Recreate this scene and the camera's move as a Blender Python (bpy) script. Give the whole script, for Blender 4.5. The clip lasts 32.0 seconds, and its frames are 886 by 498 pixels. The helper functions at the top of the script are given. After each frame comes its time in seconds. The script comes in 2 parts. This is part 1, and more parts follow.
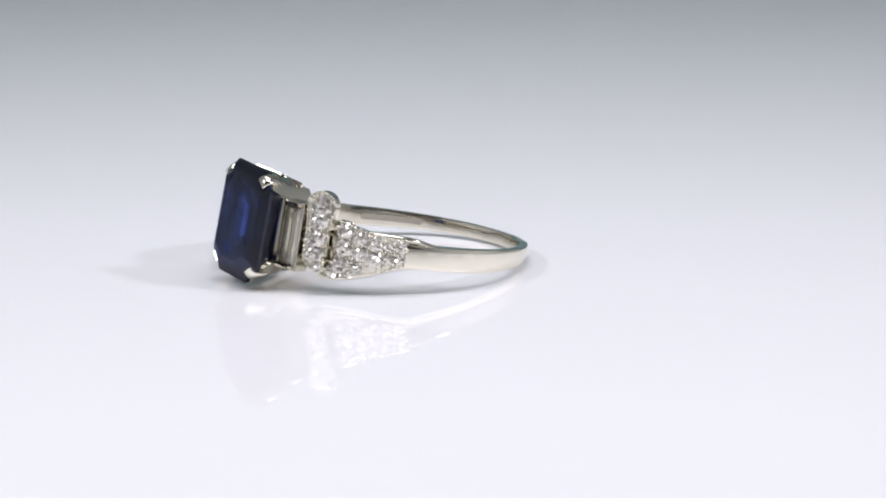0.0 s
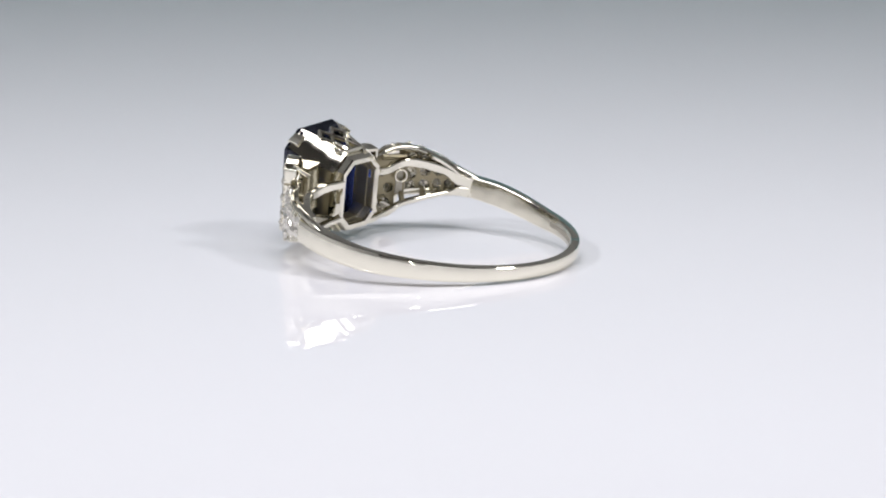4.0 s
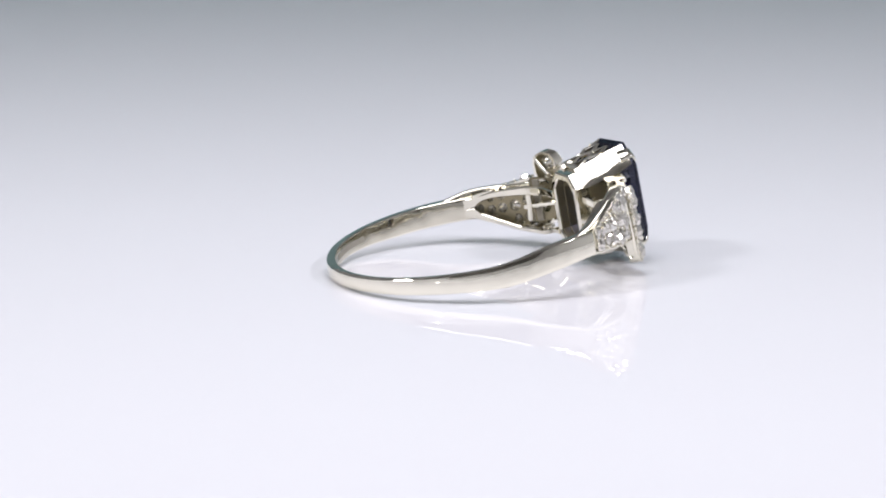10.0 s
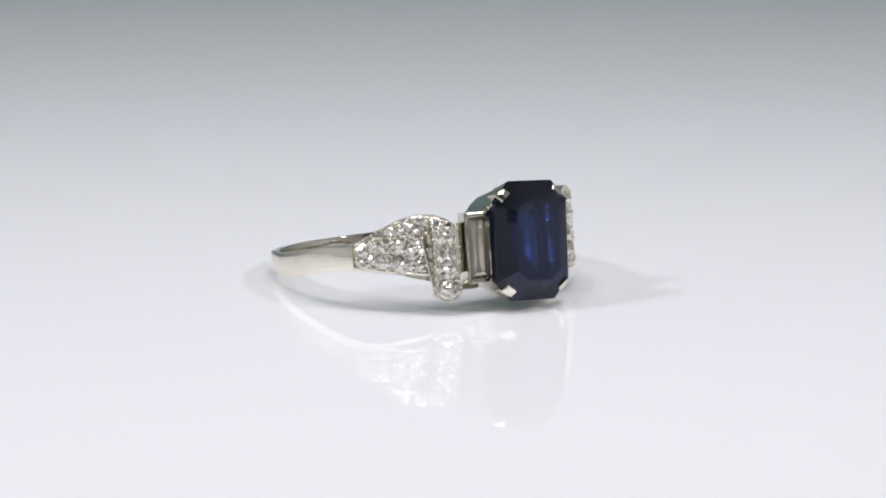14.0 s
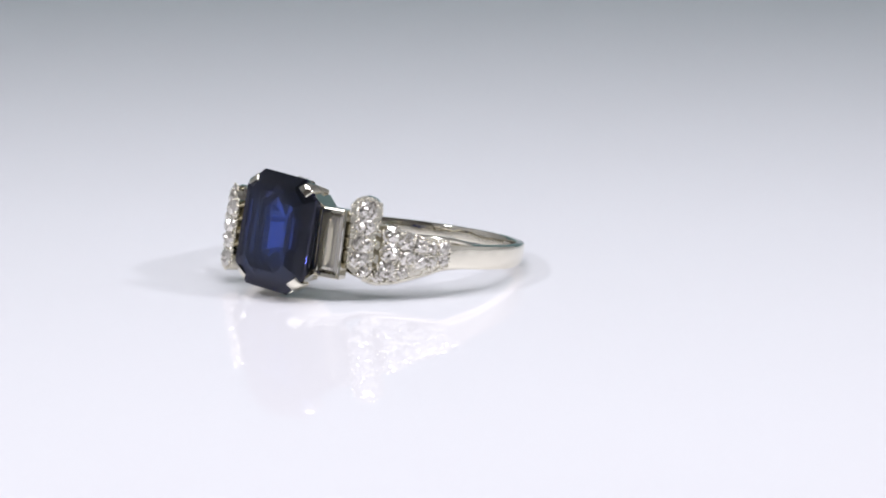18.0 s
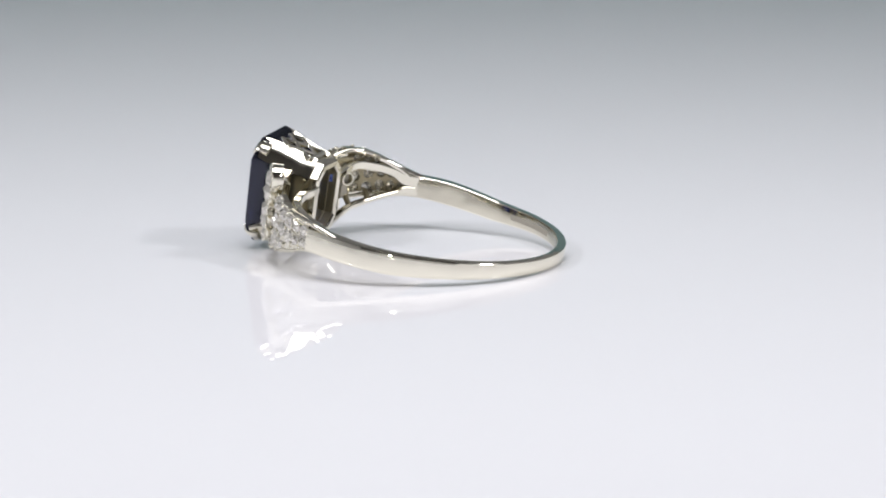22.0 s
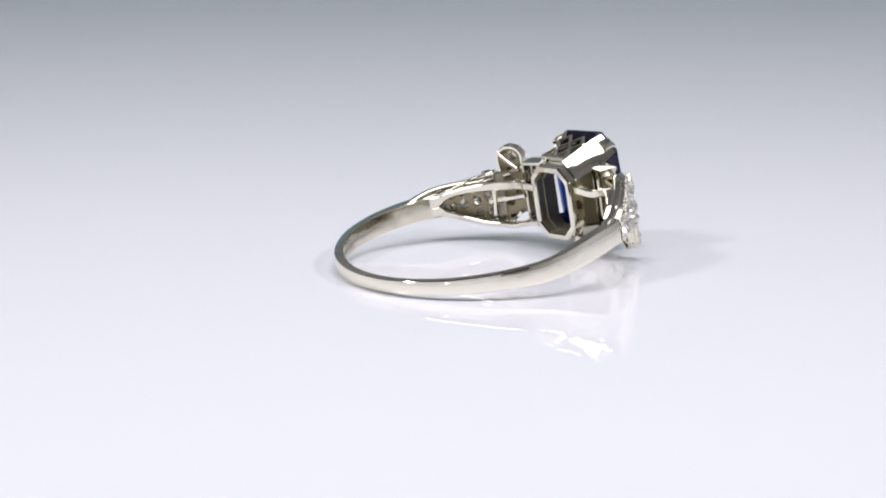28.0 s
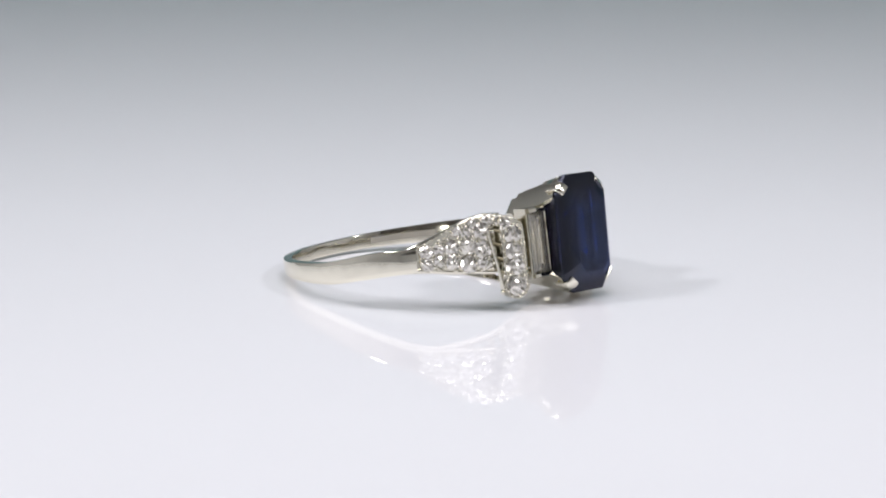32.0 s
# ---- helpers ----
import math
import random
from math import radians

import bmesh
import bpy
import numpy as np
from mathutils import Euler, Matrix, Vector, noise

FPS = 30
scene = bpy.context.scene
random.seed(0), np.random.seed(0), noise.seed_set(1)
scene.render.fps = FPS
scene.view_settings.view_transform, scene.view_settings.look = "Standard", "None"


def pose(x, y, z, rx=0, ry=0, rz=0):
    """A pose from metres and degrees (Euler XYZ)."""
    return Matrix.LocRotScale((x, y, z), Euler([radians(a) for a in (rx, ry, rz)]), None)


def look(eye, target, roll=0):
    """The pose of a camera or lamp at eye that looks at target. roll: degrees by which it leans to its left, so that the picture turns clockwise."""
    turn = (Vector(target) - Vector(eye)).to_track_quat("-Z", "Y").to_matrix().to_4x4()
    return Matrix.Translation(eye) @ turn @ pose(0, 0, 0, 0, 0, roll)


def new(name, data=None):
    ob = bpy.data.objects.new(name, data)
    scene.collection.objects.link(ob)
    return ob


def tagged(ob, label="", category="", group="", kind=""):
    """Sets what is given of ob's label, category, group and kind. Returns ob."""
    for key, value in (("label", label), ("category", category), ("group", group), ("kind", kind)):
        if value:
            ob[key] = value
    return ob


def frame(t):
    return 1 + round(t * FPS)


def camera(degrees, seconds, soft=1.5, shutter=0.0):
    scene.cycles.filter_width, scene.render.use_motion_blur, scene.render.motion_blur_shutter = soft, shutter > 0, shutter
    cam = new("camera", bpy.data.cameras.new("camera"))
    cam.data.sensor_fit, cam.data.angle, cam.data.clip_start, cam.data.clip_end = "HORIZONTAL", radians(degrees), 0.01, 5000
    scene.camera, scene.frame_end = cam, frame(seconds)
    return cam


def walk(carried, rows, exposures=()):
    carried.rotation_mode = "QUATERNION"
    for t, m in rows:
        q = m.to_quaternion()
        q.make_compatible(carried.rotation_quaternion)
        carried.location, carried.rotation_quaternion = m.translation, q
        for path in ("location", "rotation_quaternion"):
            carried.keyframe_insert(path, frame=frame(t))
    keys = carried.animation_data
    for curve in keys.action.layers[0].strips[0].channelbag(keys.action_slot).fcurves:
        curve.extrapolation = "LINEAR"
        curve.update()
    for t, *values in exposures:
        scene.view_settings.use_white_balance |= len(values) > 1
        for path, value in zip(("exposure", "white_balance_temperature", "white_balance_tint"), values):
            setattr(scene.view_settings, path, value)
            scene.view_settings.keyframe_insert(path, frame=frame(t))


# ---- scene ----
# Camera: a still macro camera that looks down on the sheet; the ring turns with its plate.
cam = camera(17.107, 32.0, soft=1.95)
EYE = pose(0, -0.2, 0.04452, 77.79, 0, -0.25)
# seconds, stops, kelvin and tint: the film camera's own slow drift
EXPOSURES = [(0, -0.10, 6490, 9.5), (1, -0.10, 6440, 10.5), (2, -0.11, 6440, 10.5), (3, -0.14, 6480, 9.5), (5.5, -0.19, 6580, 7.0), (6, -0.17, 6580, 7.0),
             (7, -0.13, 6550, 7.5), (8, -0.11, 6480, 9.5), (9, -0.10, 6440, 10.5), (10, -0.10, 6440, 10.5), (11, -0.14, 6480, 9.5), (12, -0.19, 6510, 9.0),
             (13, -0.21, 6550, 8.0), (14, -0.19, 6580, 7.0), (16.5, -0.11, 6480, 9.5), (17, -0.11, 6440, 10.5), (18, -0.10, 6440, 10.5), (19, -0.13, 6440, 10.5),
             (20, -0.14, 6480, 9.5), (21, -0.17, 6510, 8.5), (22, -0.19, 6580, 7.0), (23, -0.19, 6580, 7.0), (24, -0.16, 6630, 6.0), (25, -0.13, 6550, 7.5),
             (28, -0.11, 6440, 10.5), (29, -0.13, 6440, 10.5), (30, -0.16, 6510, 8.5), (31, -0.21, 6510, 9.0), (32, -0.21, 6550, 8.0)]
walk(cam, [(0, EYE), (32, EYE)], exposures=EXPOSURES)

TURN = 360 / 18.96      # degrees a second, clockwise from above
START = -56.3


def ring_pose(t):
    return pose(0, 0, 0, 0, 0, START - TURN * t) @ pose(-0.0023, -0.0017, 0.00227, -9.7, 0, 0) @ pose(0, 0, 0, 0, 2.5, 0)


# ---- light ----
world = bpy.data.worlds.new("studio")
scene.world = world
world.use_nodes = True
world.node_tree.nodes["Background"].inputs[0].default_value = (0.80, 0.86, 1.0, 1)
world.node_tree.nodes["Background"].inputs[1].default_value = 0.06


def area(name, eye, target, w, h, watts, colour):
    data = bpy.data.lights.new(name, "AREA")
    data.shape, data.size, data.size_y, data.energy, data.color = "RECTANGLE", w, h, watts, colour
    ob = new(name, data)
    ob.matrix_world = look(eye, target)
    return ob


area("key_lamp", (-0.17, -0.065, 0.168), (0, 0.01, 0), 0.03, 0.028, 0.21, (0.915, 0.914, 1.0))
area("key_lamp", (0.17, -0.065, 0.168), (0, 0.01, 0), 0.03, 0.028, 0.21, (0.915, 0.914, 1.0))
area("top_lamp", (0, -0.02, 0.185), (0, -0.02, 0), 0.15, 0.13, 0.34, (0.92, 0.906, 0.99))
area("lens_lamp", (-0.06, -0.2, 0.034), (0, 0, 0.004), 0.008, 0.008, 0.02, (1.0, 1.0, 1.0))


# ---- materials ----
def material(name, colour, rough=0.5, metal=0.0, **more):
    m = bpy.data.materials.new(name)
    m.use_nodes = True
    b = m.node_tree.nodes["Principled BSDF"]
    b.inputs["Base Color"].default_value = (*colour, 1)
    b.inputs["Roughness"].default_value = rough
    b.inputs["Metallic"].default_value = metal
    for key, value in more.items():
        b.inputs[key.replace("_", " ")].default_value = value
    return m


def worn(m, scale, bump, low, high, wave=0.0):
    """Fine scratches and smudges: noise on the roughness at two scales, and a slight relief."""
    nt = m.node_tree
    b = nt.nodes["Principled BSDF"]
    tc = nt.nodes.new("ShaderNodeTexCoord")
    a, c = nt.nodes.new("ShaderNodeTexNoise"), nt.nodes.new("ShaderNodeTexNoise")
    a.inputs["Scale"].default_value, c.inputs["Scale"].default_value = scale, scale * 7
    a.inputs["Detail"].default_value, c.inputs["Detail"].default_value = 4, 2
    mix = nt.nodes.new("ShaderNodeMath")
    mix.operation = "MULTIPLY"
    ramp = nt.nodes.new("ShaderNodeMapRange")
    ramp.inputs["From Min"].default_value, ramp.inputs["From Max"].default_value = 0.12, 0.4
    ramp.inputs["To Min"].default_value, ramp.inputs["To Max"].default_value = low, high
    bp = nt.nodes.new("ShaderNodeBump")
    bp.inputs["Strength"].default_value, bp.inputs["Distance"].default_value = 1.0, bump
    for n in (a, c):
        nt.links.new(tc.outputs["Object"], n.inputs["Vector"])
    nt.links.new(a.outputs["Fac"], mix.inputs[0])
    nt.links.new(c.outputs["Fac"], mix.inputs[1])
    nt.links.new(mix.outputs[0], ramp.inputs["Value"])
    nt.links.new(ramp.outputs["Result"], b.inputs["Roughness"])
    nt.links.new(c.outputs["Fac"], bp.inputs["Height"])
    nt.links.new(bp.outputs["Normal"], b.inputs["Normal"])
    if wave:
        # the slow waves that hand polishing leaves
        w, bw = nt.nodes.new("ShaderNodeTexNoise"), nt.nodes.new("ShaderNodeBump")
        w.inputs["Scale"].default_value, w.inputs["Detail"].default_value = scale * 0.6, 1
        bw.inputs["Strength"].default_value, bw.inputs["Distance"].default_value = 1.0, wave
        nt.links.new(tc.outputs["Object"], w.inputs["Vector"])
        nt.links.new(w.outputs["Fac"], bw.inputs["Height"])
        nt.links.new(bw.outputs["Normal"], bp.inputs["Normal"])
    return m


def glass(name, colour, ior, rough=0.0):
    m = bpy.data.materials.new(name)
    m.use_nodes = True
    nt = m.node_tree
    nt.nodes.remove(nt.nodes["Principled BSDF"])
    g = nt.nodes.new("ShaderNodeBsdfGlass")
    g.inputs["Color"].default_value = (*colour, 1)
    g.inputs["Roughness"].default_value, g.inputs["IOR"].default_value = rough, ior
    nt.links.new(g.outputs["BSDF"], nt.nodes["Material Output"].inputs["Surface"])
    return m


def brilliance(m, share, rough, haze, shine=(0.98, 0.955, 0.89), body=(0.92, 0.88, 0.79)):
    """A share of mirror reflection, for the light that well-cut facets throw back, and of scattered light."""
    nt = m.node_tree
    gl, mix = nt.nodes.new("ShaderNodeBsdfGlossy"), nt.nodes.new("ShaderNodeMixShader")
    df, soft = nt.nodes.new("ShaderNodeBsdfDiffuse"), nt.nodes.new("ShaderNodeMixShader")
    gl.inputs["Color"].default_value, gl.inputs["Roughness"].default_value = (*shine, 1), rough
    df.inputs["Color"].default_value = (*body, 1)
    mix.inputs["Fac"].default_value, soft.inputs["Fac"].default_value = share, haze
    nt.links.new(nt.nodes["Glass BSDF"].outputs["BSDF"], mix.inputs[1])
    nt.links.new(gl.outputs["BSDF"], mix.inputs[2])
    nt.links.new(mix.outputs["Shader"], soft.inputs[1])
    nt.links.new(df.outputs["BSDF"], soft.inputs[2])
    nt.links.new(soft.outputs["Shader"], nt.nodes["Material Output"].inputs["Surface"])
    return m


def rim_darkened(m, core, rim):
    """Darkens the glass colour from core to girdle, in place of the light lost there."""
    nt = m.node_tree
    tc, sep = nt.nodes.new("ShaderNodeTexCoord"), nt.nodes.new("ShaderNodeSeparateXYZ")
    nt.links.new(tc.outputs["Object"], sep.inputs[0])

    def math_node(kind, a, b):
        n = nt.nodes.new("ShaderNodeMath")
        n.operation = kind
        for i, v in enumerate((a, b)):
            if isinstance(v, float):
                n.inputs[i].default_value = v
            else:
                nt.links.new(v, n.inputs[i])
        return n.outputs[0]
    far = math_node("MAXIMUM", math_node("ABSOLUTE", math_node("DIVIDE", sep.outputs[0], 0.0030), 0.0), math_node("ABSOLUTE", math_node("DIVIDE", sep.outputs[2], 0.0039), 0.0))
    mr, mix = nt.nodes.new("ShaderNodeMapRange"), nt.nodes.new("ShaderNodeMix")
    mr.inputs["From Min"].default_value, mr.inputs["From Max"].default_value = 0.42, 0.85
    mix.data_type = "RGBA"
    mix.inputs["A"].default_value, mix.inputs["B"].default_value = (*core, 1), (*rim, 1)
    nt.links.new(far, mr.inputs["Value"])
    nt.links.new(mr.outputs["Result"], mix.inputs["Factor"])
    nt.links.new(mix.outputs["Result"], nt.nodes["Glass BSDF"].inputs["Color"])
    return m


PLATINUM = worn(material("platinum", (0.80, 0.77, 0.66), 0.12, 1.0), 900, 0.0000006, 0.035, 0.11, 0.00006)
SAPPHIRE = rim_darkened(glass("sapphire", (0.15, 0.25, 0.52), 1.77), (0.16, 0.24, 0.56), (0.14, 0.125, 0.17))
SAPPHIRE = brilliance(SAPPHIRE, 0.05, 0.03, 0.022, (0.6, 0.64, 0.78), (0.3, 0.35, 0.45))
DIAMOND = brilliance(glass("diamond", (0.995, 0.98, 0.94), 2.42), 0.58, 0.03, 0.16)
BAGUETTE = brilliance(glass("step_cut_diamond", (0.93, 0.9, 0.8), 2.42), 0.24, 0.03, 0.1)
WORN = worn(material("worn_platinum", (0.66, 0.63, 0.53), 0.25, 1.0), 900, 0.000002, 0.09, 0.2, 0.00012)
CAST_SHADED = worn(material("shaded_unpolished_platinum", (0.33, 0.29, 0.19), 0.4, 0.75), 1500, 0.000004, 0.3, 0.45)
TARNISH = worn(material("tarnished_platinum", (0.52, 0.49, 0.42), 0.35, 1.0), 2500, 0.00001, 0.45, 0.65)
SHEET = worn(material("white_acrylic", (0.86, 0.85, 0.855), 0.05, Specular_IOR_Level=0.44), 60, 0.0, 0.01, 0.03)
TINT_CARD = worn(material("blue_green_tint_card", (0.315, 0.47, 0.475), 0.9), 40, 0.0002, 0.8, 1.0)
WALL = worn(material("white_fabric", (0.84, 0.84, 0.83), 0.9), 60, 0.0002, 0.8, 1.0)
CEILING = worn(material("grey_fabric", (0.60, 0.58, 0.56), 0.8), 60, 0.0001, 0.7, 0.9)
CURTAIN = worn(material("grey_curtain", (0.19, 0.175, 0.16), 0.9), 60, 0.0001, 0.8, 1.0)

MM = 0.001


def mesh_of(name, bm, mat):
    bmesh.ops.recalc_face_normals(bm, faces=bm.faces[:])
    bmesh.ops.scale(bm, vec=(MM, MM, MM), verts=bm.verts[:])
    me = bpy.data.meshes.new(name)
    bm.to_mesh(me)
    bm.free()
    me.materials.append(mat)
    return me


def part(name, bm, mat, parent=None, label="", smooth=0.0):
    """One mesh object, built in millimetres, under a thing or a part. smooth: the angle below which edges are rounded."""
    for f in bm.faces:
        f.smooth = smooth > 0
    if smooth:
        bm.normal_update()
        for e in bm.edges:
            if len(e.link_faces) == 2 and e.calc_face_angle(3.2) > radians(smooth):
                e.smooth = False
    me = mesh_of(name, bm, mat)
    ob = new(name, me)
    if parent:
        ob.parent = parent
    return tagged(ob, label)


def loft(bm, sections, closed=False):
    """Skin over rings of points that have the same count; the ends are capped unless it is closed."""
    rings = [[bm.verts.new(p) for p in s] for s in sections]
    n = len(rings[0])
    pairs = list(zip(rings, rings[1:])) + ([(rings[-1], rings[0])] if closed else [])
    for a, b in pairs:
        for i in range(n):
            bm.faces.new((a[i], a[(i + 1) % n], b[(i + 1) % n], b[i]))
    if not closed:
        bm.faces.new(rings[0])
        bm.faces.new(rings[-1])
    return bm


def bar(bm, points, w, h, up=(0, 1, 0), bevel=0.25):
    """A bar with a bevelled section, w across and h along up, swept along points."""
    pts = [Vector(p) for p in points]
    sections = []
    for i, p in enumerate(pts):
        d = (pts[min(i + 1, len(pts) - 1)] - pts[max(i - 1, 0)]).normalized()
        u = Vector(up)
        u = (u - d * u.dot(d)).normalized()
        s = d.cross(u)
        a, c, k = w / 2, h / 2, min(w, h) * bevel
        sections.append([p + s * x + u * y for x, y in
                         ((a, c - k), (a - k, c), (k - a, c), (-a, c - k), (-a, k - c), (k - a, -c), (a - k, -c), (a, k - c))])
    return loft(bm, sections)


def span(a, b, n):
    return [a + (b - a) * k / n for k in range(n + 1)]


def smooth_line(points, n):
    """Points along a smooth curve through those given."""
    p = [Vector(q) for q in points]
    p = [p[0] * 2 - p[1]] + p + [p[-1] * 2 - p[-2]]
    out = []
    for i in range(1, len(p) - 2):
        for k in range(n):
            t = k / n
            a, b, c, d = p[i - 1:i + 3]
            out.append(0.5 * ((2 * b) + (c - a) * t + (2 * a - 5 * b + 4 * c - d) * t * t + (3 * b - a - 3 * c + d) * t ** 3))
    return out + [p[-2]]


# ---- the setting ----
def sheet_plane():
    bm = bmesh.new()
    bmesh.ops.create_grid(bm, x_segments=8, y_segments=8, size=1)
    for v in bm.verts:
        v.co = (v.co.x * 600, v.co.y * 600 + 100, 0)
    ob = part("floor", bm, SHEET, None, "glossy white acrylic sheet under the ring")
    return tagged(ob, category="floor", kind="structure")


def panel(name, x0, x1, y0, y1, z0, z1, mat, label, cat):
    bm = bmesh.new()
    bmesh.ops.create_cube(bm, size=1)
    for v in bm.verts:
        v.co = ((x0 + x1) / 2 + v.co.x * (x1 - x0), (y0 + y1) / 2 + v.co.y * (y1 - y0), (z0 + z1) / 2 + v.co.z * (z1 - z0))
    return tagged(part(name, bm, mat, None, label), category=cat, kind="structure")


sheet_plane()
panel("wall_west", -275, -260, -300, 485, 0, 500, WALL, "white fabric side of a light tent", "wall")
panel("wall_east", 260, 275, -300, 485, 0, 500, WALL, "white fabric side of a light tent", "wall")
panel("wall_north", -260, 260, 470, 485, 0, 500, WALL, "white fabric back of a light tent", "wall")
panel("backdrop", -258, 258, 325, 328, 0, 135, TINT_CARD, "low blue-green card added out of view to tint the sheet's reflection", "backdrop")
panel("wall_south", -275, 275, -315, -302, 62, 500, CURTAIN, "dark grey curtain behind the camera", "wall")
panel("fill_panel_south", -275, 275, -315, -300, 0, 60, WALL, "low white panel added behind the camera to brighten reflections", "wall")
panel("ceiling", -275, 275, -315, 485, 502, 515, CEILING, "grey fabric top of a light tent", "ceiling")

# ---- the ring ----
ring = new("ring")
tagged(ring, "platinum ring with blue sapphire and diamonds, lying on white sheet", "ring")


def octagon(hx, hz, cx, cz, y, x0=0.0, z0=0.15):
    """Eight corners with cut corners, in a plane of constant y."""
    return [(x0 + x, y, z0 + z) for x, z in ((-hx + cx, hz), (hx - cx, hz), (hx, hz - cz), (hx, -hz + cz),
                                             (hx - cx, -hz), (-hx + cx, -hz), (-hx, -hz + cz), (-hx, hz - cz))]


def sapphire():
    bm = bmesh.new()
    rows = [(-12.92, 1.74, 2.6, 0.68), (-12.66, 2.32, 3.2, 0.94), (-12.25, 2.97, 3.88, 1.25), (-12.08, 2.99, 3.9, 1.25),
            (-11.7, 2.88, 3.78, 1.2), (-11.2, 2.62, 3.52, 1.08), (-10.65, 2.12, 3.02, 0.85), (-10.2, 1.5, 2.38, 0.55), (-9.85, 0.85, 1.72, 0.3), (-9.55, 0.12, 1.0, 0.05)]
    # hand cut: the pavilion's steps are a little uneven
    rnd = random.Random(4)
    loft(bm, [octagon(hx, hz, c, c, y, x0=rnd.uniform(-0.12, 0.12) * (i > 4), z0=0.15 + rnd.uniform(-0.15, 0.15) * (i > 4)) for i, (y, hx, hz, c) in enumerate(rows)])
    bmesh.ops.rotate(bm, cent=(0, 0, 0.15), matrix=Matrix.Rotation(radians(2.6), 3, "Y"), verts=bm.verts[:])
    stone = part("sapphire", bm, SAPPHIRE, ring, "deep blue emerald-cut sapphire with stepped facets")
    return stone


sapphire()


def ease(v):
    v = min(1.0, max(0.0, v))
    return v * v * (3 - 2 * v)


def band(phi, deep=0.0):
    """The band's middle line: x and y on its outer face (or deep inside it), and the heights of its upper and lower edges; phi is in degrees from the back."""
    p, e = radians(phi), abs(phi)
    q = math.sin(p)
    ro = 10.83 - 0.94 * q * q + 0.47 * q ** 3 - deep
    hi, lo = 0.43 + 0.38 * q, -0.53 + 0.35 * q - 0.8 * min(1 - math.cos(p), 0.75)
    if phi < 0:
        hi, lo = hi + (0.58 - hi) * ease((e - 66) / 40), lo + (-1.0 - lo) * ease((e - 62) / 57)
    return ro * q - 0.73, ro * math.cos(p) - 0.78, hi, lo


def shank():
    bm = bmesh.new()
    secs = []
    for phi in span(-117, 112, 120):
        t = 0.66 + (0.46 if phi > 0 else 0.27) * ease((abs(phi) - 72) / 36)
        h = band(phi)[2:]
        half, mid = (h[0] - h[1]) / 2, (h[0] + h[1]) / 2
        dome = [(0.13, 1.0), (0.07, 0.965), (0.03, 0.88), (0.004, 0.6), (-0.014, 0.3), (-0.02, 0.0)]
        prof = [(t, -half + 0.12), (t, half - 0.12), (t - 0.03, half - 0.04), (t - 0.09, half)]
        prof += [(d, half * f) for d, f in dome] + [(d, -half * f) for d, f in dome[-2::-1]] + [(t - 0.09, -half), (t - 0.03, -half + 0.04)]
        row = []
        for d, z in prof:
            x, y = band(phi, d)[:2]
            row.append((x, y, mid + z))
        secs.append(row)
    loft(bm, secs)
    # the finger side is worn dull
    bm.faces.ensure_lookup_table()
    for k in range(len(secs) - 1):
        bm.faces[k * len(prof)].material_index = 1
    ob = part("shank", bm, PLATINUM, ring, "plain polished band, narrower at the back", 28)
    ob.data.materials.append(WORN)
    return ob


shank()


def hallmark(a0, a1, seed):
    # worn stamped marks inside the band: too worn to read, so plain bars in a dull patch
    rnd = random.Random(seed)

    def curved(bm, b0, b1, z0, z1, r0, r1, n):
        secs = []
        for a in span(b0, b1, n):
            h = band(a)[2:]
            mid = (h[0] + h[1]) / 2
            secs.append([(*band(a, d)[:2], mid + v) for d, v in ((r0, z0), (r0, z1), (r1, z1), (r1, z0))])
        loft(bm, secs)
    bm = bmesh.new()
    curved(bm, a0, a1, -0.22, 0.2, 0.668, 0.6, 10)
    field = part("hallmark", bm, TARNISH, ring, "dull stamped patch with worn marks", 30)
    a = a0 + 1.0
    while a < a1 - 2:
        w = rnd.uniform(0.8, 2.2)
        bm = bmesh.new()
        z = rnd.uniform(-0.1, 0.05)
        curved(bm, a, a + w, z - 0.1, z + rnd.uniform(0.08, 0.2), 0.68, 0.6, 3)
        part("stamped_mark", bm, TARNISH, field)
        a += w + rnd.uniform(0.6, 1.4)


hallmark(28, 56, 3)
hallmark(-64, -37, 5)


def bezel():
    # the open octagonal frame under the stone, towards the finger
    bm = bmesh.new()
    inner, outer = (1.52, 2.24, 0.72), (1.9, 2.72, 0.9)
    secs = []
    for y, (hx, hz, c) in ((-7.78, inner), (-7.66, (1.58, 2.3, 0.75)), (-7.66, (1.83, 2.64, 0.87)), (-7.78, outer), (-8.7, (2.08, 2.85, 0.95)), (-8.7, inner)):
        secs.append(octagon(hx, hz, c, c, y, x0=-0.33, z0=0.02))
    loft(bm, secs, closed=True)
    frame_ = part("bezel", bm, PLATINUM, ring, "octagonal open frame under the sapphire")
    # the stepped seat further in
    bm = bmesh.new()
    secs = []
    for y, (hx, hz, c) in ((-7.84, (1.49, 2.2, 0.71)), (-8.4, (1.48, 2.19, 0.71)), (-8.42, (1.44, 2.14, 0.69)), (-9.4, (1.4, 2.1, 0.67)), (-9.42, (1.7, 2.4, 0.82)), (-9.9, (1.85, 2.6, 0.85)), (-9.9, (2.1, 2.9, 0.97)), (-8.72, (2.05, 2.82, 0.95)), (-8.72, (1.51, 2.23, 0.72)), (-7.84, (1.51, 2.23, 0.72))):
        secs.append(octagon(hx, hz, c, c, y, x0=-0.33, z0=0.02))
    loft(bm, secs, closed=True)
    part("stone_seat", bm, CAST_SHADED, frame_, "unpolished stepped seat, coloured darker for the shade inside")


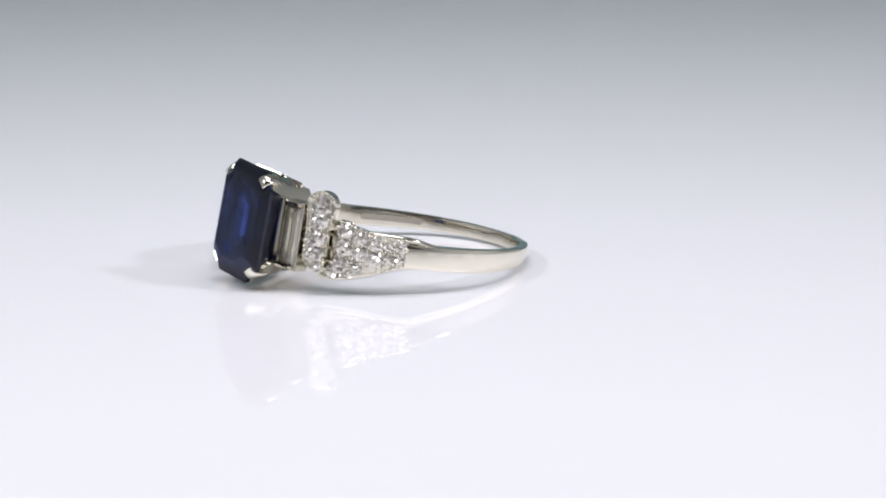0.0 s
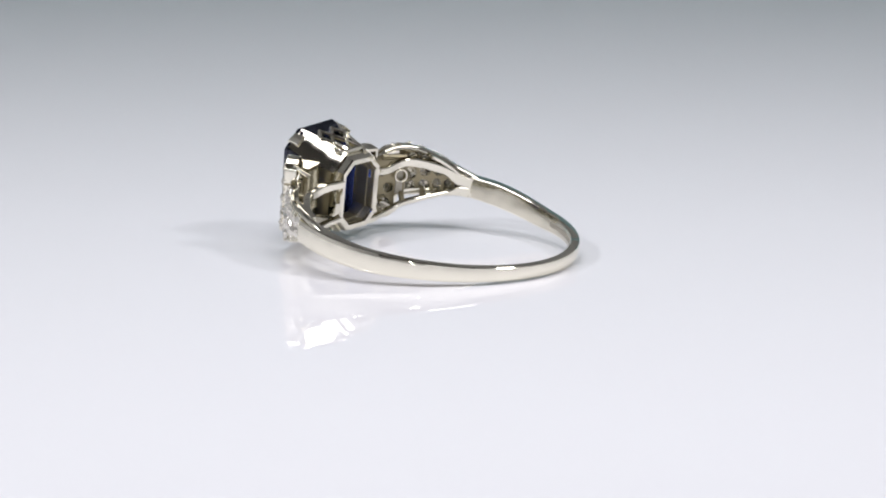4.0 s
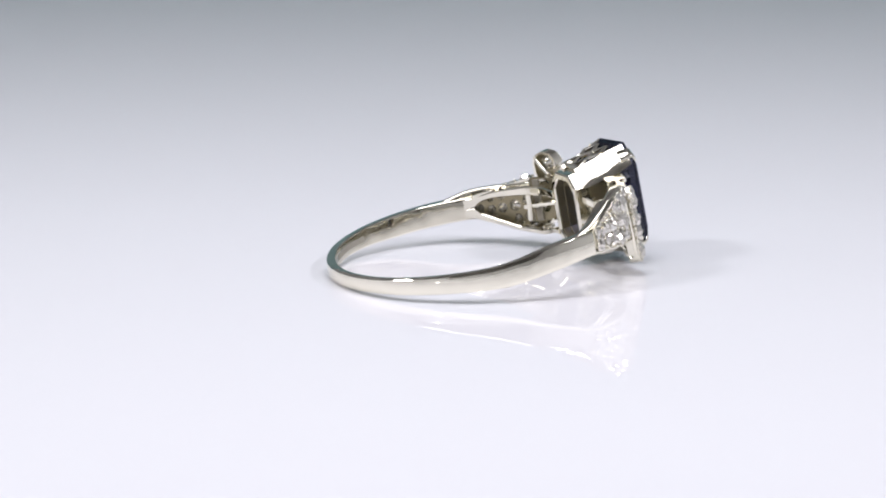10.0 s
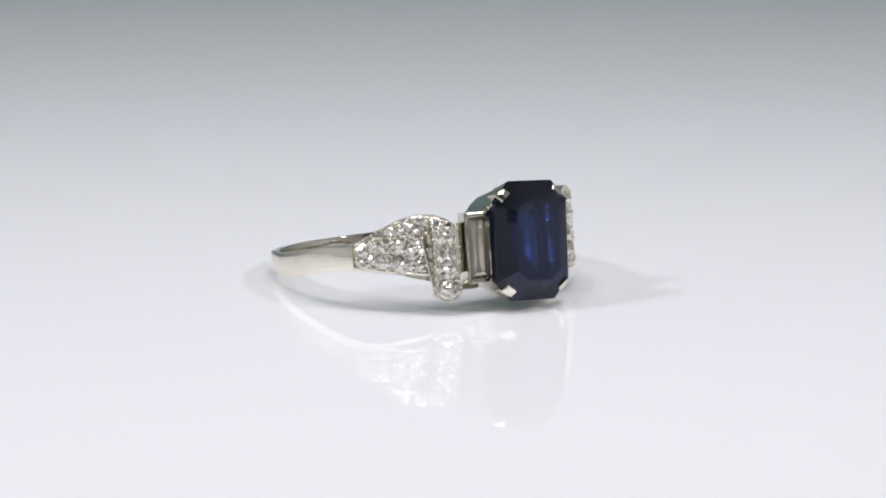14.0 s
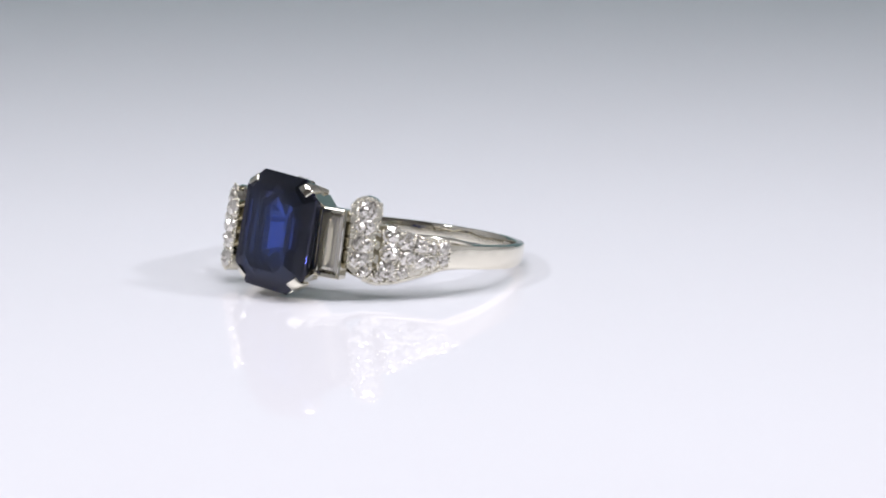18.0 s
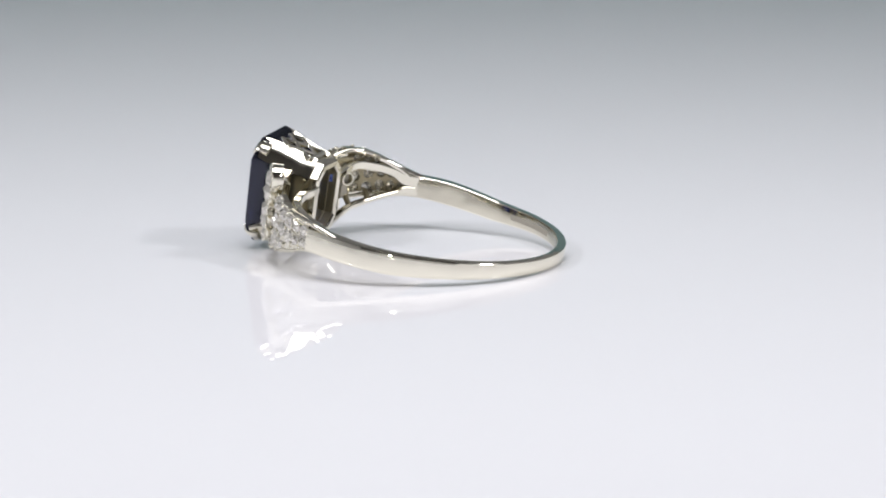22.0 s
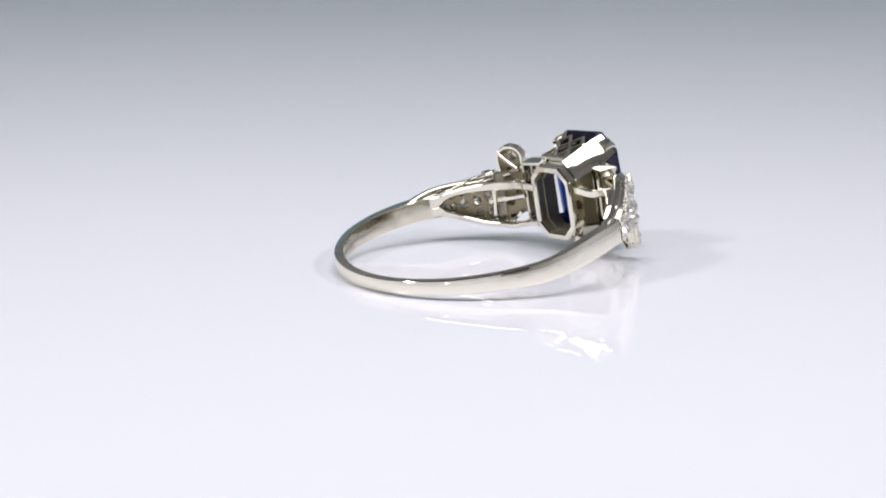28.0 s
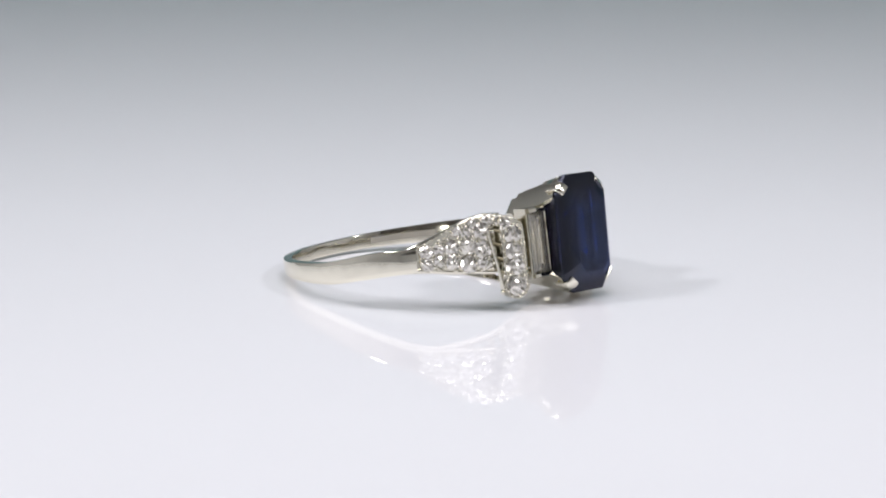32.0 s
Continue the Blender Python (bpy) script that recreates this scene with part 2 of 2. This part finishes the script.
bezel()


def gallery():
    # four corner plates with claws, rims under the girdle, and lozenge wires above and below
    lo = octagon(2.08, 2.85, 0.95, 0.95, -8.3, x0=-0.3, z0=0.06)
    hi = octagon(3.0, 3.9, 1.27, 1.27, -11.95)
    for i, j in ((1, 2), (3, 4), (5, 6), (7, 0)):
        bm = bmesh.new()
        a, b, c, d = Vector(lo[i]), Vector(lo[j]), Vector(hi[j]), Vector(hi[i])
        side = (b - a).normalized()
        a, b, c, d = a - side * 0.2, b + side * 0.2, c + side * 0.1, d - side * 0.1
        nrm = (b - a).cross(d - a).normalized()
        mid = (a + b + c + d) / 4
        if nrm.dot(mid - Vector((0, mid.y, 0.15))) < 0:
            nrm = -nrm
        secs = []
        for v in span(0, 1, 10):
            p, q = a.lerp(d, v), b.lerp(c, v)
            if v > 0.75:
                p, q = p.lerp(q, 0.3 * (v - 0.75)), q.lerp(p, 0.3 * (v - 0.75))
            row = []
            for h in span(0, 1, 8):
                bow = 0.07 * math.sin(math.pi * h) - 0.08 * math.sin(math.pi * v)
                row.append(p.lerp(q, h) + nrm * (bow if v < 1 else bow * 0.5))
            secs.append(row + [q - nrm * 0.28, p - nrm * 0.28])
        loft(bm, secs)
        part("corner_plate", bm, PLATINUM, ring, "", 40)
        # the claw, folded over the stone's corner
        bm = bmesh.new()
        m = (c + d) / 2
        along = (c - d).normalized()
        out = Vector((m.x, 0, m.z - 0.15)).normalized()
        base = m - out * 0.03
        line = [base + Vector((0, 0.6, 0)), base + Vector((0, -0.1, 0)) + out * 0.03, base + Vector((0, -0.34, 0)) - out * 0.1, base + Vector((0, -0.52, 0)) - out * 0.4]
        bar(bm, smooth_line(line, 4), 0.9, 0.26, up=out, bevel=0.3)
        part("claw", bm, PLATINUM, ring, "", 50)
    for s in (1, -1):
        # side rim and the bar across each opening
        bm = bmesh.new()
        bar(bm, [(s * 2.45, -10.3, -1.6), (s * 2.45, -10.3, 1.9)], 0.3, 0.35, up=(1, 0, 0))
        part("gallery_bar", bm, PLATINUM, ring)
        bm = bmesh.new()

        def at(x, v):
            # a point on the sloping side, v from the frame (0) to the girdle (1)
            return (x, -8.4 - 3.4 * v, 0.15 + s * (2.75 + 1.05 * v))
        for pts in ([at(-1.15, 0.1), at(1.15, 0.1)], [at(-1.15, 0.1), at(-0.62, 0.42), at(0, 0.1), at(0.62, 0.42), at(1.15, 0.1)],
                    [at(-1.22, 0.62), at(-0.62, 0.84), at(-0.02, 0.62), at(-0.62, 0.42), at(-1.22, 0.62)],
                    [at(1.22, 0.62), at(0.62, 0.84), at(0.02, 0.62), at(0.62, 0.42), at(1.22, 0.62)]):
            bar(bm, pts, 0.4, 0.36, up=(0, 0.3, s), bevel=0.32)
        part("lozenge_wire", bm, PLATINUM, ring, "zigzag wire gallery")


gallery()


def baguette(s):
    m = Matrix.Translation((s * 3.28, -10.3 if s > 0 else -10.75, -0.05)) @ Matrix.Rotation(radians(17 * s), 4, "Z")
    bm = bmesh.new()
    hx, hz = 0.9, 2.3
    def rect(a, b, y):
        return [m @ Vector(p) for p in ((-a, y, -b), (a, y, -b), (a, y, b), (-a, y, b))]
    loft(bm, [rect(hx, hz, -0.05), rect(hx, hz, 1.1), rect(hx - 0.16, hz - 0.2, 1.1), rect(hx - 0.12, hz - 0.2, -0.05)], closed=True)
    frame_ = part("baguette_setting", bm, WORN, ring, "narrow rectangular open setting")
    bm = bmesh.new()
    loft(bm, [rect(0.3, 1.6, -0.3), rect(0.5, 1.8, -0.22), rect(0.7, 1.98, -0.04), rect(0.71, 2.0, 0.02), rect(0.52, 1.8, 0.26), rect(0.3, 1.58, 0.46), rect(0.05, 1.35, 0.58)])
    part("baguette_diamond", bm, BAGUETTE, frame_, "long step-cut diamond")
    for e in (-1, 1):
        bm = bmesh.new()
        bar(bm, [m @ Vector((-0.72, -0.12, e * 2.14)), m @ Vector((0.72, -0.12, e * 2.14))], 0.34, 0.3)
        part("end_claw", bm, PLATINUM, frame_)


baguette(1)
baguette(-1)


def brilliant(seed):
    """A small round brilliant of 1 mm across that looks along -y."""
    bm = bmesh.new()
    rnd = random.Random(seed)
    rows = [(-0.21, 0.14, 0), (-0.18, 0.26, 0.5), (-0.1, 0.39, 0), (0.0, 0.5, 0), (0.03, 0.5, 0), (0.24, 0.26, 0.5), (0.455, 0.015, 0)]
    loft(bm, [[(r * math.cos(2 * math.pi * (k + o) / 10), y + rnd.uniform(-0.09, 0.09) * (i < 3), r * math.sin(2 * math.pi * (k + o) / 10)) for k in range(10)]
              for i, (y, r, o) in enumerate(rows)])
    # every crown facet is a plane of its own
    bmesh.ops.triangulate(bm, faces=bm.faces[:])
    return mesh_of("diamond", bm, DIAMOND)


BRILLIANTS = [brilliant(k) for k in range(5)]


def plate(name, outline, holes, place, thick, owner, label):
    """A curved plate with round holes right through. outline and holes are laid out flat (along, z); place(along, depth, z) puts them in space."""
    flat = bmesh.new()
    loops = [outline] + [[(u + r * math.cos(2 * math.pi * k / 12), v + r * math.sin(2 * math.pi * k / 12)) for k in range(12)] for u, v, r in holes]
    for pts in loops:
        vs = [flat.verts.new((u, v, 0)) for u, v in pts]
        for a, b in zip(vs, vs[1:] + vs[:1]):
            flat.edges.new((a, b))
    bmesh.ops.triangle_fill(flat, use_beauty=True, use_dissolve=False, edges=flat.edges[:])
    bm = bmesh.new()
    top = {v: bm.verts.new(place(v.co.x, 0, v.co.y)) for v in flat.verts}
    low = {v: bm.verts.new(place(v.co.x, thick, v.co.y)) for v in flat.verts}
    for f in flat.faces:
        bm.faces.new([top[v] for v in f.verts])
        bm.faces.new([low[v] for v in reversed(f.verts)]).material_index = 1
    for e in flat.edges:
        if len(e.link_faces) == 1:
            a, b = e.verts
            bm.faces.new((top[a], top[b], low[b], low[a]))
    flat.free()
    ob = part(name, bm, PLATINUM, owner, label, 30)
    ob.data.materials.append(CAST_SHADED)
    return ob


def shoulder(s):
    """One pierced shoulder. s = 1, or -1 for the other, which is nearly the same turned half round about the stone's axis."""
    turn, cx, cy, low, tip, bend, top = (0.0, -0.2, 0.0, -2.3, -0.72, 1.45, 1.85) if s > 0 else (-2.6, -0.5, -0.45, -2.3, -0.6, 1.9, 1.45)

    def at(alpha, r, z):
        a = radians(alpha + turn)
        return Vector((cx + s * r * math.sin(a), cy - r * math.cos(a), s * z))

    def rad(alpha):
        return 10.62 - 0.5 * (alpha - 34) / 28

    COL = 11.05
    half = 5.5 if s > 0 else 4.7         # half the width of the scroll's head, in degrees
    u = 10.6 * math.pi / 180          # millimetres along the plate for each degree

    def on_taper(x, depth, z):
        return at(x / u, rad(x / u) - depth, z)

    def on_column(x, depth, z):
        return at(x / u, COL - depth, z)

    def tap_hi(al):
        f = max(0.0, (al - 36) / 27)
        return top - (top - 0.92) * f ** 0.55

    def tap_lo(al):
        f = max(0.0, (al - 33) / 30)
        return low + (tip - low) * f ** bend

    def hem(al, e):
        """The rim of the shoulder, e = 1 the upper and -1 the lower, as far as the band."""
        if al <= 62:
            return tap_hi(al) if e > 0 else tap_lo(al)
        h = band(s * (180 - al))
        z = min(h[2] * s, h[3] * s) if e < 0 else max(h[2] * s, h[3] * s)
        a = tap_hi(62) if e > 0 else tap_lo(62)
        return a + (z - e * 0.26 - a) * ease((al - 62) / 20)

    # the two flat arms of the frame on the finger side: degrees, lower and upper edge; they fork from the band round a pointed window
    if s > 0:
        arms = {1: [(66, 0.0, 0.72), (62.5, 0.02, 0.78), (60, 0.3, 0.84), (56, 0.5, 0.94), (50, 0.56, 1.05), (42, 0.56, 1.12), (36, 0.57, 1.18), (30, 0.6, 1.22), (24, 0.7, 1.3), (18, 0.75, 1.3), (12, 0.75, 1.3)],
                -1: [(66, -0.75, 0.0), (62.5, -0.75, -0.02), (60, -0.85, -0.4), (56, -1.08, -0.75), (50, -1.52, -1.18), (44, -1.92, -1.58), (38, -2.15, -1.82), (30, -2.28, -1.94), (24, -2.12, -1.74), (18, -1.9, -1.55), (12, -1.87, -1.45)]}
        edges = {1: [(66, 1.0), (58, 1.08), (51, 1.08), (44, 1.1), (36, 1.22), (31, 1.42), (27, 1.75)], -1: [(62, -0.8), (54, -1.3), (44, -1.95), (36, -2.25), (31, -2.1)]}
    else:
        arms = {-1: [(66, -0.55, 0.2), (61, -0.72, 0.16), (58, -0.92, -0.1), (55, -1.1, -0.45), (50, -1.32, -0.68), (44, -1.5, -0.86), (38, -1.62, -1.0), (33, -1.5, -0.9), (28, -1.25, -0.66), (24, -1.14, -0.6), (18, -1.3, -0.75), (12, -1.4, -0.8)],
                1: [(66, 0.2, 0.98), (61, 0.25, 0.96), (58, 0.6, 1.02), (54, 0.82, 1.14), (48, 1.13, 1.46), (42, 1.42, 1.78), (36, 1.7, 2.05), (31, 2.0, 2.4), (26, 2.28, 2.65), (18, 2.42, 2.85), (12, 2.36, 2.8)]}
        edges = {-1: [(72, -0.33), (66, -0.6), (60, -0.92), (56, -1.2), (50, -1.6), (44, -1.98), (38, -2.15), (33, -2.05), (28, -1.7)], 1: [(62, 0.9), (52, 1.15), (44, 1.3), (36, 1.5)]}

    def along(table, al, k):
        rows_ = sorted(table)
        return float(np.interp(al, [q[0] for q in rows_], [q[k] for q in rows_]))

    def floor_of(al):
        return float(np.interp(al, [12, 18, 24, 29, 35, 42, 66], [7.72, 7.95, 8.35, 8.62, 8.88, 8.95, 9.0]))

    # the tapered plate, pierced for its stones
    rows = [(39.9, 1.08 if s > 0 else 0.8, 1.15 if s > 0 else 1.0), (39.8, -0.1, 1.2), (39.6, -1.28, 1.15), (45.6, 0.74, 1.1), (45.7, -0.36, 1.1), (45.0, -1.33, 0.85),
            (51.0, 0.52, 0.98), (51.1, -0.46, 0.98), (55.6, 0.4, 0.82), (55.6, -0.44, 0.8), (60.3, 0.5, 0.86), (60.4, -0.26, 0.84)]
    rows += [(36.6, -1.85, 0.75), (41.9, -1.78, 0.6)] if s > 0 else [(37.6, -1.85, 0.8), (43.2, -1.75, 0.75), (48.6, -1.4, 0.7), (34.2, -1.8, 0.6)]
    outline = [(al * u, tap_hi(al)) for al in span(37.0, 62.8, 16)] + [(al * u, tap_lo(al)) for al in span(62.8, 33.0, 18)] + [(33.0 * u, -1.7), (37.0 * u, -1.7)]
    taper = plate("taper", outline, [(al * u, z, 0.4 * d) for al, z, d in rows], on_taper, 0.35, ring, "tapered shoulder set with diamonds")
    # the upright scroll, standing proud
    col_rows = [(30.1, 2.5, 1.25), (30.0, 1.35, 1.2), (29.8, 0.25, 1.2), (29.7, -0.8, 1.15), (32.0, -1.55, 0.8)]
    arch = [(30 + half * math.cos(g), 2.45 + 0.95 * math.sin(g)) for g in [math.pi * k / 12 for k in range(13)]]
    col_out = ([(al * u, z) for al, z in arch] + [((30.5 - half) * u, 1.9)] + [(25.4 * u, z) for z in (0.8, -0.2, -1.1)]
               + [(26.0 * u, -1.5), (29 * u, -1.9), (33 * u, -2.05), (34.4 * u, -1.75)] + [(34.2 * u, z) for z in (-0.9, 0.2, 1.0)] + [((29.5 + half) * u, 1.9)])
    column = plate("scroll", col_out, [(al * u, z, 0.41 * d) for al, z, d in col_rows], on_column, 0.35, ring, "upright scroll set with diamonds")

    def stones(owner, place, rows, edge):
        beads, rnd = bmesh.new(), random.Random(len(edge))
        mid = (sum(p[0] for p in edge) / len(edge), sum(p[1] for p in edge) / len(edge))
        for i, (al, z, d) in enumerate(rows):
            ob = new("diamond", BRILLIANTS[i % 5])
            ob.parent = owner
            p = place(al * u, -0.02, z) * MM
            ob.matrix_basis = (Matrix.Translation(p) @ Matrix.Rotation(radians((al + turn) * s + 9 * math.sin(al * 7 + z * 5)), 4, "Z") @ Matrix.Rotation(radians(9 * math.sin(al * 3 + z * 9)), 4, "X")
                               @ Matrix.Rotation(0.7 * al + z, 4, "Y") @ Matrix.Diagonal((1.2 * d, 1.1 * d, 1.2 * d, 1)))
            for k in range(6):
                g, reach = al + (k + rnd.uniform(-0.3, 0.3)) * math.pi / 3, rnd.uniform(0.5, 0.6) * d
                q = place(al * u + math.cos(g) * reach, rnd.uniform(-0.1, 0.02), z + math.sin(g) * reach)
                bmesh.ops.create_icosphere(beads, subdivisions=2, radius=0.12 + 0.03 * math.sin(al * k), matrix=Matrix.Translation(q))
        n = len(edge)
        for i, (x, z) in enumerate(edge):
            x1, z1 = edge[(i + 1) % n]
            steps = max(1, round(math.hypot(x1 - x, z1 - z) / 0.4))
            for k in range(steps):
                f = (k + rnd.uniform(-0.25, 0.25)) / steps
                q = place((x + (x1 - x) * f) * 0.992 + mid[0] * 0.008, -0.01, (z + (z1 - z) * f) * 0.96 + mid[1] * 0.04)
                bmesh.ops.create_icosphere(beads, subdivisions=1, radius=rnd.uniform(0.06, 0.12), matrix=Matrix.Translation(q))
        # raised grains on all the metal that is left between the stones
        x0, x1, z0, z1 = min(p[0] for p in edge), max(p[0] for p in edge), min(p[1] for p in edge), max(p[1] for p in edge)
        for k in range(260):
            x, z = rnd.uniform(x0, x1), rnd.uniform(z0, z1)
            inside = sum((edge[i][1] > z) != (edge[i - 1][1] > z) and x < edge[i][0] + (z - edge[i][1]) / (edge[i - 1][1] - edge[i][1]) * (edge[i - 1][0] - edge[i][0]) for i in range(n)) % 2
            if inside and all(math.hypot(x - al * u, z - v) > 0.5 * d for al, v, d in rows):
                bmesh.ops.create_icosphere(beads, subdivisions=1, radius=rnd.uniform(0.05, 0.1), matrix=Matrix.Translation(place(x, 0.0, z)))
        tagged(part("bead_setting", beads, PLATINUM, owner, "tiny bright setting beads", 80), kind="stuff")

    stones(column, on_column, col_rows, col_out)
    stones(taper, on_taper, rows, outline)
    plate("backing", [(24.6 * u, -1.5), (36.8 * u, -1.75), (37.2 * u, 1.45), (33 * u, 1.6), (24.6 * u, 1.5)], [(30.5 * u, 1.0, 0.42), (31.5 * u, -0.7, 0.34), (27.5 * u, -0.1, 0.25)],
          lambda x, d, z: at(x / u, 10.4 - d, z), 0.3, ring, "")
    # bars across the window, behind the scroll
    bars = [] if s > 0 else [[at(26, 9.8, -1.5), at(36.5, 9.8, -1.45)]]
    if s > 0:
        bars += [[at(24.5, 9.85, -0.2), at(31, 9.7, -0.3), at(40, 9.55, -0.38)], [at(36.8, 9.35, 0.6), at(37.2, 9.45, -0.4), at(37.6, 9.4, -1.4)]]
    for pts in bars:
        bm = bmesh.new()
        bar(bm, pts, 0.42, 0.4, up=at(30, 1, 0) - at(30, 0, 0))
        part("cross_bar", bm, PLATINUM if s > 0 else CAST_SHADED, ring, "", 40)
    if s < 0:
        # the collar of a pierced hole
        bm = bmesh.new()
        bar(bm, [at(35 + 2.6 * math.cos(g), 9.75, -0.05 + 0.46 * math.sin(g)) for g in span(0, 2 * math.pi, 16)], 0.2, 0.3, up=at(35, 1, 0) - at(35, 0, 0), bevel=0.3)
        part("collar", bm, PLATINUM, ring, "", 50)

    # edge walls: thin strips that stand under the rims of the plates towards the finger
    def skirt(name, pts, place, d0, d1, thick):
        bm = bmesh.new()
        n = len(pts)
        secs = []
        for i, (x, z) in enumerate(pts):
            a, b = pts[max(0, i - 1)], pts[min(n - 1, i + 1)]
            dx, dz = b[0] - a[0], b[1] - a[1]
            l = math.hypot(dx, dz) or 1
            ox, oz = -dz / l * thick, dx / l * thick
            k0, k1 = (d0(i / (n - 1)), d1(i / (n - 1)))
            secs.append([place(x, k0, z), place(x + ox, k0, z + oz), place(x + ox, k1, z + oz), place(x, k1, z)])
        loft(bm, secs)
        part(name, bm, PLATINUM, ring, "", 40)

    skirt("upper_wall", [(al * u, tap_hi(al) - 0.002) for al in span(62.5, 37, 14)], on_taper, lambda f: 0.3, lambda f: 0.6 + 0.55 * min(1.0, max(0.0, (0.5 - f) / 0.15)), 0.22)
    skirt("lower_wall", [(al * u, tap_lo(al) + 0.002) for al in span(34, 62.5, 14)], on_taper, lambda f: 0.3, lambda f: 0.6 + 0.55 * min(1.0, max(0.0, (f - 0.35) / 0.15)), 0.22)
    skirt("scroll_wall", [(al * u, z) for al, z in [(30.5 - half, 1.7)] + arch[::-1] + [(29.7 + half, 1.8), (34.4, 0.9)]], on_column, lambda f: 0.32, lambda f: 0.8, -0.16)
    skirt("scroll_foot", [(26.5 * u, -1.48), (29 * u, -1.88), (33 * u, -2.03)], on_column, lambda f: 0.32, lambda f: 1.4, 0.2)
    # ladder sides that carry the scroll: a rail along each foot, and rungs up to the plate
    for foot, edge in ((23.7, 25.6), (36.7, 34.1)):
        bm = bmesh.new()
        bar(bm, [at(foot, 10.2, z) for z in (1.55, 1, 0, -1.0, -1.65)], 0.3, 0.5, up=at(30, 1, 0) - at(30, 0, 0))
        part("foot_rail", bm, CAST_SHADED, ring)
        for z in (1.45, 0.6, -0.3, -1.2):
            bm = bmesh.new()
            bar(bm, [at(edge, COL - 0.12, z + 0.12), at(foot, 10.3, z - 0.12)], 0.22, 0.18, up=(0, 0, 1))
            part("rung", bm, CAST_SHADED, ring)
    if s < 0:
        # a slanting brace across the open ladder
        bm = bmesh.new()
        bar(bm, smooth_line([at(38.3, 10.72, -1.3), at(36.6, 10.8, 0.6), at(34.6, 10.85, 2.7)], 4), 0.2, 0.2, up=at(35, 1, 0) - at(35, 0, 0))
        part("brace", bm, PLATINUM, ring, "", 50)
    bm = bmesh.new()
    bar(bm, [at(35.4, 10.05, 1.45), at(35.4, 10.05, -1.6)], 0.75, 0.2, up=at(35, 1, 0) - at(35, 0, 0))
    part("ladder_back", bm, TARNISH, ring)
    # the arms themselves
    for e, table in arms.items():
        bm = bmesh.new()
        secs = []
        for al, lo, hi in smooth_line(table, 4):
            r0, b = floor_of(al), 0.07
            r1 = r0 + 0.58
            secs.append([at(al, r, z) for z, r in ((lo + b, r0), (hi - b, r0), (hi, r0 + b), (hi, r1 - b), (hi - b, r1), (lo + b, r1), (lo, r1 - b), (lo, r0 + b))])
        loft(bm, secs)
        part("upper_arm" if e > 0 else "lower_arm", bm, PLATINUM, ring, "", 35)
    # polished strands along both rims of the tapered plate, and the pierced webs in which they join the rails
    for e in (1, -1):
        bm = bmesh.new()
        line = [at(al, rad(al) - 0.36, hem(al, e)) for al in span(84, 76, 3)]
        sink = 0.55 if s < 0 and e < 0 else 0.3
        line += [at(al, rad(al) - sink, z) for al, z in edges[e]]
        bar(bm, smooth_line(line, 4), 0.36, 0.56, up=at(55, 1, 0) - at(55, 0, 0), bevel=0.32)
        part("strand", bm, PLATINUM, ring, "", 60)

        def on_web(x, depth, v):
            al = x / u
            zr = along(arms[e], al, 2 if e > 0 else 1)
            zs = along(edges[e], al, 1)
            g = ease((al - 64) / 12)
            zr, zs = zr + (hem(al, e) - zr) * g, zs + (hem(al, e) - zs) * g
            return at(al, 9.1 + (rad(al) - sink + 0.05 - 9.1) * v, zr + (zs - zr) * v - e * depth)
        web = [(al * u, 0.0) for al in span(56, 76, 8)] + [(al * u, 1.0) for al in span(76, 57, 8)] + [(58.2 * u, 0.75), (59.2 * u, 0.5), (58.6 * u, 0.25)]
        plate("web", web, [(62.3 * u, 0.66, 0.16)], on_web, 0.4, ring, "")
    # the scroll's curl: a thin strand across the hollow behind its head
    bm = bmesh.new()
    bar(bm, smooth_line([at(34.6, 10.5, 2.95), at(32.5, 10.2, 2.6), at(29, 9.9, 2.15), at(26, 9.7, 1.85)], 4), 0.28, 0.3, up=at(30, 1, 0) - at(30, 0, 0), bevel=0.3)
    part("curl", bm, PLATINUM, ring, "", 60)
    # struts between the arms and the set plates
    for e in (1, -1):
        for al in (55, 45, 36):
            z = (along(arms[e], al, 1) + along(arms[e], al, 2)) / 2
            bm = bmesh.new()
            bar(bm, [at(al, 9.3, z), at(al, rad(al) - 0.3, min(tap_hi(al) - 0.2, max(tap_lo(al) + 0.2, z)))], 0.4, 0.35, up=(0, 0, 1))
            part("strut", bm, CAST_SHADED, ring)
    # the solid root, where the band forks
    bm = bmesh.new()
    secs = []
    for al, ri, ro, lo, hi in ((61.4, 9.4, rad(61.4) - 0.36, -0.5, 0.6), (62.4, 9.08, rad(62.4) - 0.3, -0.56, 0.7), (64, 9.02, rad(64) - 0.2, -0.6, 0.72), (67, 9.02, 9.9, -0.55, 0.7)):
        secs.append([at(al, ri, lo), at(al, ri, hi), at(al, ro, hi), at(al, ro, lo)])
    loft(bm, secs)
    part("root", bm, PLATINUM, ring)


shoulder(1)
shoulder(-1)


def motions():
    walk(ring, [(0.5 * k, ring_pose(0.5 * k)) for k in range(65)])


motions()
